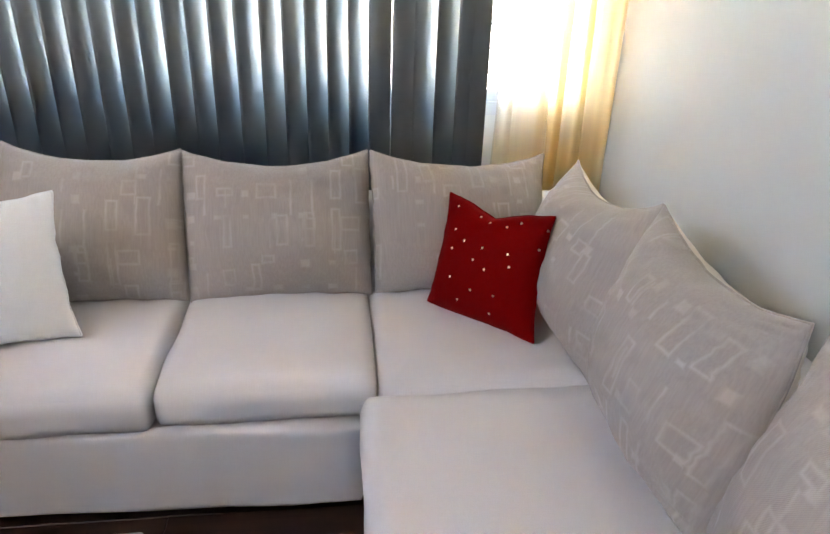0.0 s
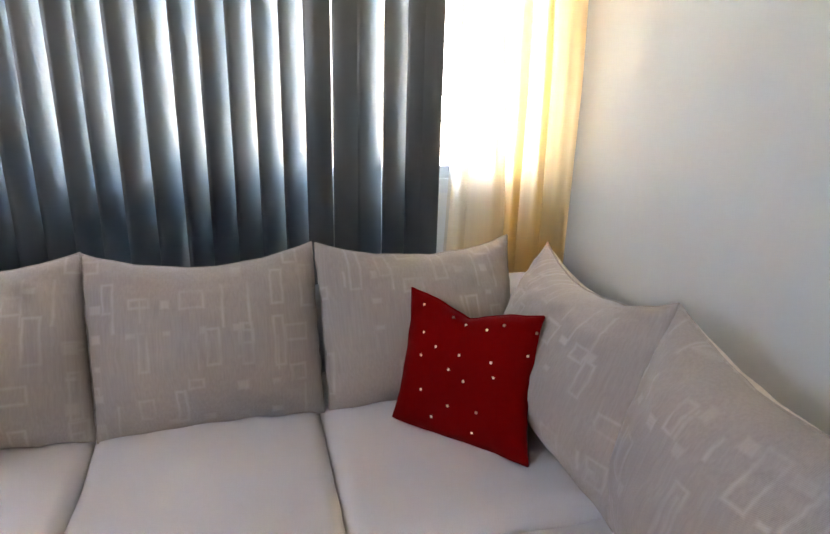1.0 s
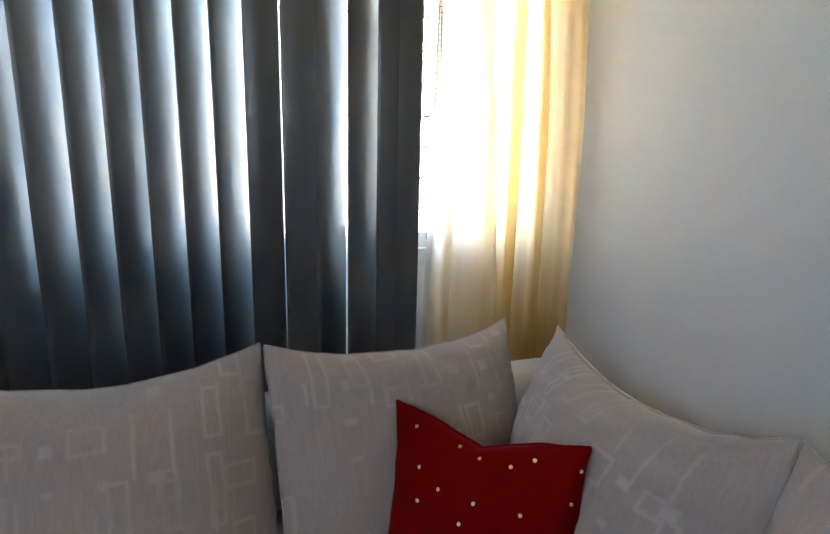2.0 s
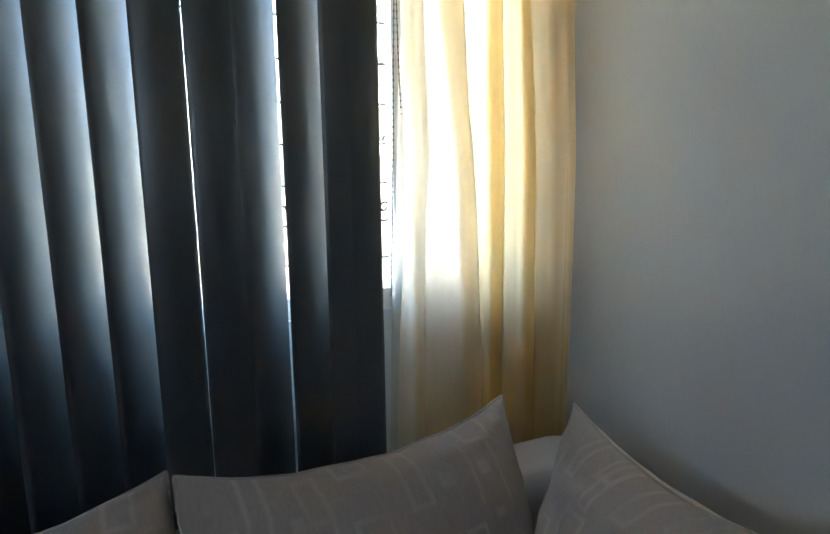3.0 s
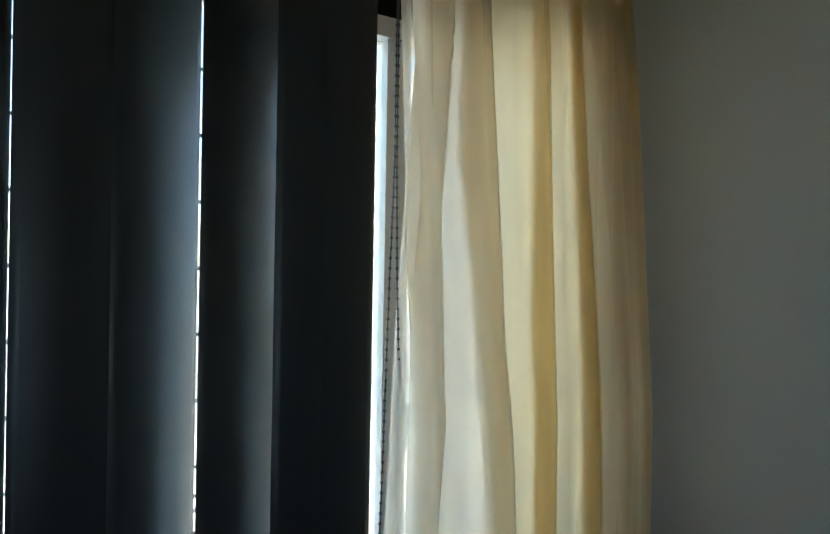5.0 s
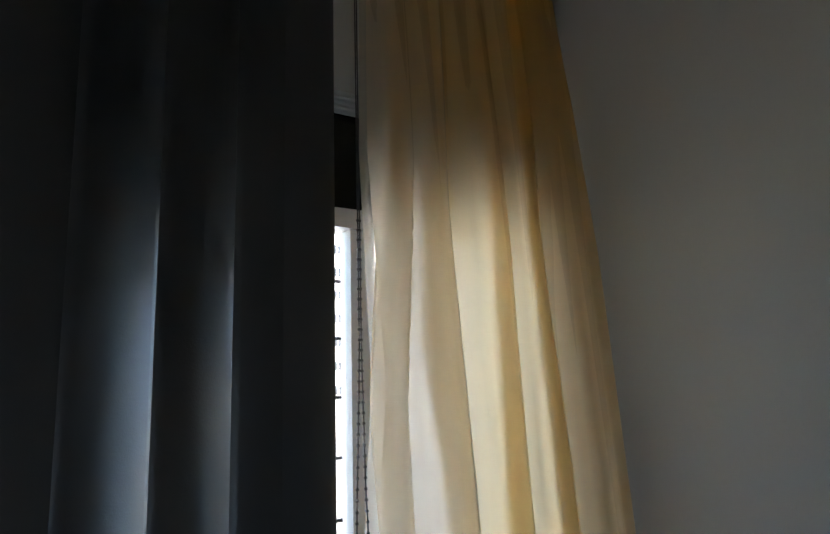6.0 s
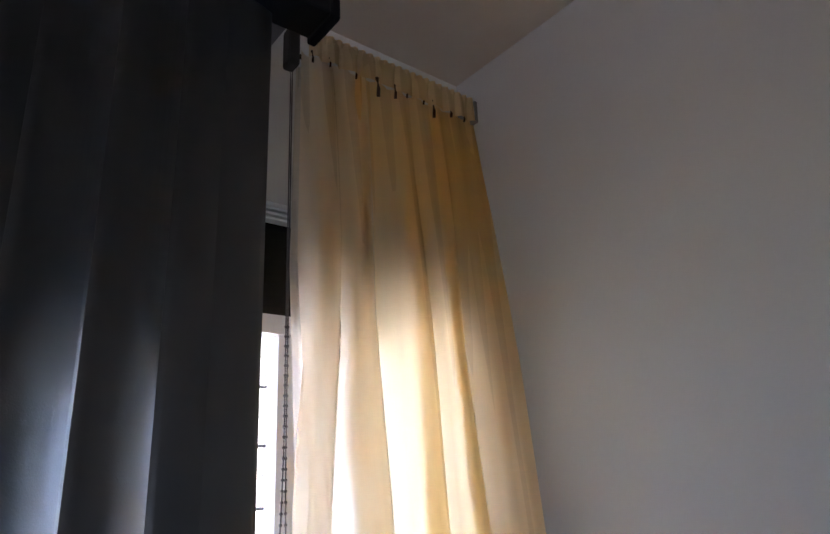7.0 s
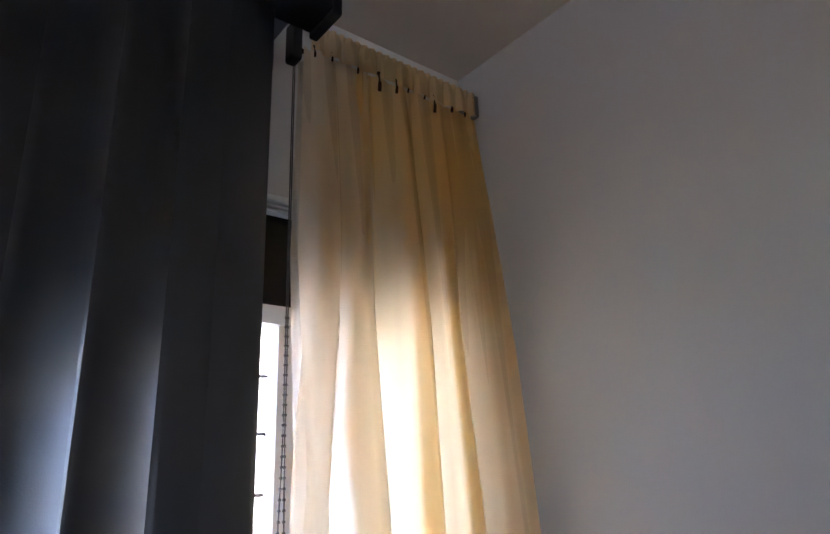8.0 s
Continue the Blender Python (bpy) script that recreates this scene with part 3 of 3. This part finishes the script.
def pleated(turns, ztop, zbot, y0, flare, seed, per=13, nz=60):
    """One hanging cloth laid in folds that lap over one another; gathered at the top, coming forward by flare below, most at its far side."""
    bm = bmesh.new()
    rows = []
    for j in range(nz + 1):
        z = ztop + (zbot - ztop) * j / nz
        down = (ztop - z) / (ztop - zbot)
        tight = math.exp(-down * 11)
        stops = [(ramp(z, line), out) for line, out in turns]
        row = []
        for k, ((xa, oa), (xb, ob)) in enumerate(zip(stops, stops[1:])):
            for i in range(per + (k == len(stops) - 2)):
                s = i / per
                ease = s - 0.105 * math.sin(2 * math.pi * s)
                x = xa + (xb - xa) * ease
                across = (x + 0.43) / 0.43
                wave = 0.0035 * math.sin(x * 150 + 1.3 * z + seed) + 0.005 * noise.noise(Vector((x * 14, z * 1.6, seed + k)))
                small = 0.0055 * math.sin(x * 2 * math.pi / 0.046 + seed)
                y = y0 - (oa + (ob - oa) * s) * (1 - tight) + wave * (1 - tight) + small * tight - flare * min(1, down * 2.2) * (0.4 + 0.6 * max(0, across))
                row.append(bm.verts.new((x + 0.004 * noise.noise(Vector((x * 9, z * 2.2, seed))) * math.sin(math.pi * min(1, max(0, across))), y, z)))
        rows.append(row)
    for a, b in zip(rows, rows[1:]):
        for i in range(len(a) - 1):
            bm.faces.new((a[i], a[i + 1], b[i + 1], b[i]))
    return bm


part("back_cloth", drape(lambda z: ramp(z, EDGE_L) + 0.012, lambda z: -0.275, 2.40, 0.12, 4, 0.005, 0.0, 1.3, ROD_Y + 0.030), SHEER_WHITE, curtain, "white sheer lining", True)
# left folds take the backlit tint, right folds the shaded one
part("cloth", pleated(TURNS[:5], 2.405, 0.12, ROD_Y - 0.004, 0.075, 0.4), SHEER_BACKLIT, curtain, "sheer cloth, coloured paler where the window backlights it", True)
part("cloth", pleated(TURNS[4:], 2.405, 0.12, ROD_Y - 0.002, 0.075, 2.4), SHEER_SHADED, curtain, "same sheer cloth, coloured deeper yellow where less window light reaches", True)
# extra layer, added to dim and redden the folds that hang before the wall
part("back_cloth", drape(lambda z: -0.135 + 0.012 * math.sin(3 * z), lambda z: -0.006, 2.40, 0.12, 3, 0.005, 0.0, 2.7, ROD_Y + 0.030), SHEER_SHADED, curtain, "added sheer layer that deepens the amber of the dimmer side", True)
part("heading", drape(lambda z: -0.41, lambda z: -0.028, 2.450, 2.394, 11, 0.0036, 0.0, 0.9, ROD_Y - 0.016), SHEER_SHADED, curtain, "gathered heading above the rod", True)
part("curtain_rod", rod((-0.425, ROD_Y + 0.008, ROD_Z), (-0.02, ROD_Y + 0.008, ROD_Z), 0.004, 16), RUST, curtain, "dark metal rod", True)
part("rod_bracket", boxes((-0.034, -0.027, -0.084, -0.002, 2.393, 2.440)), STEEL, curtain, "grey steel rod bracket")
for x, half, drop in ((-0.405, 0.0020, 0.018), (-0.371, 0.0018, 0.013), (-0.318, 0.0020, 0.016), (-0.271, 0.0034, 0.034), (-0.232, 0.0028, 0.024), (-0.205, 0.0018, 0.012),
                      (-0.165, 0.0018, 0.012), (-0.140, 0.0030, 0.032), (-0.095, 0.0028, 0.016), (-0.060, 0.0020, 0.015)):
    part("hook", tube([(x, ROD_Y - 0.008, 2.408), (x - 0.001, ROD_Y - 0.016, 2.404), (x, ROD_Y - 0.018, 2.402 - drop * 0.6), (x + 0.002, ROD_Y - 0.014, 2.402 - drop)], half, 6), RUST, curtain, "", True)

# ---- corner sofa ----
sofa = thing("corner_sofa", "off-white fabric corner sofa with loose seat cushions", "sofa")


def soft_part(name, x0, x1, y0, y1, z0, z1, radius, crown, seed, label="", sides=0.0, n=20, rough=0.006):
    return part(name, soft_box(x1 - x0, y1 - y0, z1 - z0, radius, crown, seed, n, rough, sides), SOFA, sofa, label, True, pose((x0 + x1) / 2, (y0 + y1) / 2, z0))


soft_part("base", -3.0, -1.02, -1.13, -0.185, 0.035, 0.318, 0.025, 0.0, 1.0).rotation_euler = (0, 0, radians(-1.8))
soft_part("base", -1.02, -0.03, -2.45, -0.185, 0.045, 0.308, 0.025, 0.0, 2.0)
soft_part("backrest", -3.0, -0.03, -0.35, -0.178, 0.30, 0.695, 0.05, 0.01, 3.0, "", 0.0, 20)
soft_part("backrest", -0.24, -0.025, -2.45, -0.352, 0.30, 0.695, 0.05, 0.01, 4.0, "", 0.0, 20)
soft_part("seat_cushion", -2.215, -1.600, -1.145, -0.30, 0.303, 0.440, 0.052, 0.018, 5.0, "", 0.004)
soft_part("seat_cushion", -1.598, -0.990, -1.135, -0.30, 0.314, 0.442, 0.048, 0.018, 6.3, "", 0.004)
soft_part("seat_cushion", -0.988, -0.22, -1.150, -0.30, 0.305, 0.441, 0.046, 0.015, 7.9, "", 0.004)
soft_part("seat_cushion", -1.045, -0.22, -2.43, -1.157, 0.300, 0.445, 0.055, 0.020, 9.4, "", 0.008)
soft_part("seat_cushion", -2.86, -2.217, -1.14, -0.30, 0.300, 0.440, 0.050, 0.018, 10.4, "", 0.012)
for x, y in ((-2.9, -1.05), (-2.9, -0.26), (-1.95, -1.05), (-1.12, -0.95), (-0.95, -2.36), (-0.1, -2.36), (-0.1, -0.26)):
    part("leg", boxes((x - 0.025, x + 0.025, y - 0.025, y + 0.025, FLOOR, 0.047)), LEG_WOOD, sofa)

G = "printed back cushions on the sofa"
PL = "beige back cushion with pale printed rectangles on the sofa"
pillow("back_cushion", ((-2.17, -0.40, 0.935), (-1.612, -0.385, 0.905), (-1.592, -0.60, 0.442), (-2.20, -0.63, 0.442)), 0.25, BEIGE, PL + ", crumpled", "cushion", G, 0.006, 0.20, 0, 3.1, BEIGE, CREAM, 0.008, 30, 0.012)
pillow("back_cushion", ((-1.610, -0.385, 0.900), (-0.984, -0.384, 0.902), (-0.977, -0.588, 0.442), (-1.585, -0.608, 0.440)), 0.25, BEIGE, PL, "cushion", G, 0.006, 0.22, 0, 5.2, BEIGE, CREAM)
pillow("back_cushion", ((-0.974, -0.42, 0.908), (-0.315, -0.305, 0.868), (-0.38, -0.58, 0.445), (-0.96, -0.590, 0.440)), 0.24, BEIGE, PL, "cushion", G, 0.006, 0.20, 0, 7.7, BEIGE, CREAM)
LEAN = "beige printed cushion leaning on the sofa's side back"
pillow("back_cushion", ((-0.222, -0.423, 0.875), (-0.285, -1.155, 0.955), (-0.425, -1.245, 0.462), (-0.40, -0.53, 0.465)), 0.31, BEIGE, LEAN, "cushion", G, 0.0, 0.32, 0, 9.9, BEIGE, CREAM, 0.009, 44, 0.045)
pillow("back_cushion", ((-0.285, -1.165, 0.958), (-0.29, -1.715, 0.93), (-0.42, -1.78, 0.455), (-0.42, -1.215, 0.458)), 0.29, BEIGE, LEAN + ", with creased side", "cushion", G, -0.05, 0.20, 0, 12.4, BEIGE, CREAM, 0.008, 64, 0.055)
pillow("back_cushion", ((-0.28, -1.75, 0.93), (-0.28, -2.32, 0.93), (-0.38, -2.30, 0.46), (-0.40, -1.74, 0.46)), 0.26, BEIGE, LEAN, "cushion", G, 0.04, 0.2, 0, 15.4, BEIGE, CREAM)
red = pillow("throw_cushion", ((-0.709, -0.546, 0.796), (-0.463, -0.902, 0.834), (-0.516, -0.993, 0.466), (-0.795, -0.680, 0.446)), 0.15, RED, "red throw cushion dotted with small gold sequins", "cushion", "", 0.09, 0.10, 0.16, 21.3, RED, None, 0.005, 40, 0.0, 0.003)
pillow("throw_cushion", ((-2.30, -0.82, 0.84), (-1.895, -0.74, 0.872), (-1.85, -0.85, 0.462), (-2.27, -0.95, 0.458)), 0.15, WHITE_CLOTH, "white ribbed throw cushion leaning on a printed cushion", "cushion", "", 0.08, 0.08, 0.0, 25.3, WHITE_CLOTH, None, 0.005)

# sequins sewn on the red cushion's front
bpy.context.view_layer.update()
SEQUINS = [(-0.90, 0.83), (-0.34, 0.74), (-0.09, 0.68), (0.24, 0.68), (0.45, 0.80), (0.86, 0.78), (0.81, 0.43), (-0.73, 0.41), (-0.45, 0.25), (-0.66, 0.06),
           (-0.05, 0.22), (0.41, 0.23), (-0.16, -0.03), (0.47, 0.02), (0.09, -0.14), (-0.55, -0.46), (-0.08, -0.57), (0.32, -0.55), (-0.36, -0.84), (0.25, -0.90)]
disc = bmesh.new()
bmesh.ops.create_cone(disc, cap_ends=True, segments=10, radius1=0.0042, radius2=0.0028, depth=0.0022)
seq = None
for a, b in SEQUINS:
    hit, place, normal, _ = red.ray_cast((0.198 * a + 0.026, -0.5, 0.172 * b + 0.012), (0, 1, 0))
    if not hit:
        continue
    m = Matrix.Translation(place + normal * 0.0008) @ normal.to_track_quat("Z", "Y").to_matrix().to_4x4()
    if seq is None:
        seq = part("sequin", disc, SEQUIN, red, "small gold sequin", False, m)
    else:
        ob = new("sequin", seq.data)
        ob.matrix_basis, ob.parent = m, red

# ---- coffee table ----
table = thing("coffee_table", "low white lacquered coffee table before the sofa", "table")
part("tabletop", box(-2.55, -1.495, -2.20, -1.575, 0.385, 0.42, 0.006), TABLE_WHITE, table)
part("apron", boxes((-2.50, -1.566, -2.15, -1.635, 0.33, 0.384)), TABLE_WHITE, table)
for x in (-2.47, -1.596):
    for y in (-2.12, -1.665):
        part("leg", box(x - 0.022, x + 0.022, y - 0.022, y + 0.022, FLOOR, 0.3295, 0.004), TABLE_WHITE, table)

# ---- floor planks ----
long_plank = part("plank", box(0.001, 1.599, 0.001, 0.159, 0, 0.006, 0.0012, 1), FLOOR_WOOD, floor, "", False, pose(-3.2, -4.8, FLOOR - 0.006))
half_plank = None
for r in range(30):
    y = -4.8 + 0.16 * r
    if r % 2 == 0:
        cuts = [(-3.2, True), (-1.6, True)]
    else:
        cuts = [(-3.2, False), (-2.4, True), (-0.8, False)]
    for x, whole in cuts:
        if r == 0 and x == -3.2:
            continue
        m = pose(x, y, FLOOR - 0.006)
        if not whole and half_plank is None:
            half_plank = part("plank", box(0.001, 0.799, 0.001, 0.159, 0, 0.006, 0.0012, 1), FLOOR_WOOD, floor, "", False, m)
            continue
        ob = new("plank", (long_plank if whole else half_plank).data)
        ob.matrix_basis, ob.parent = m, floor
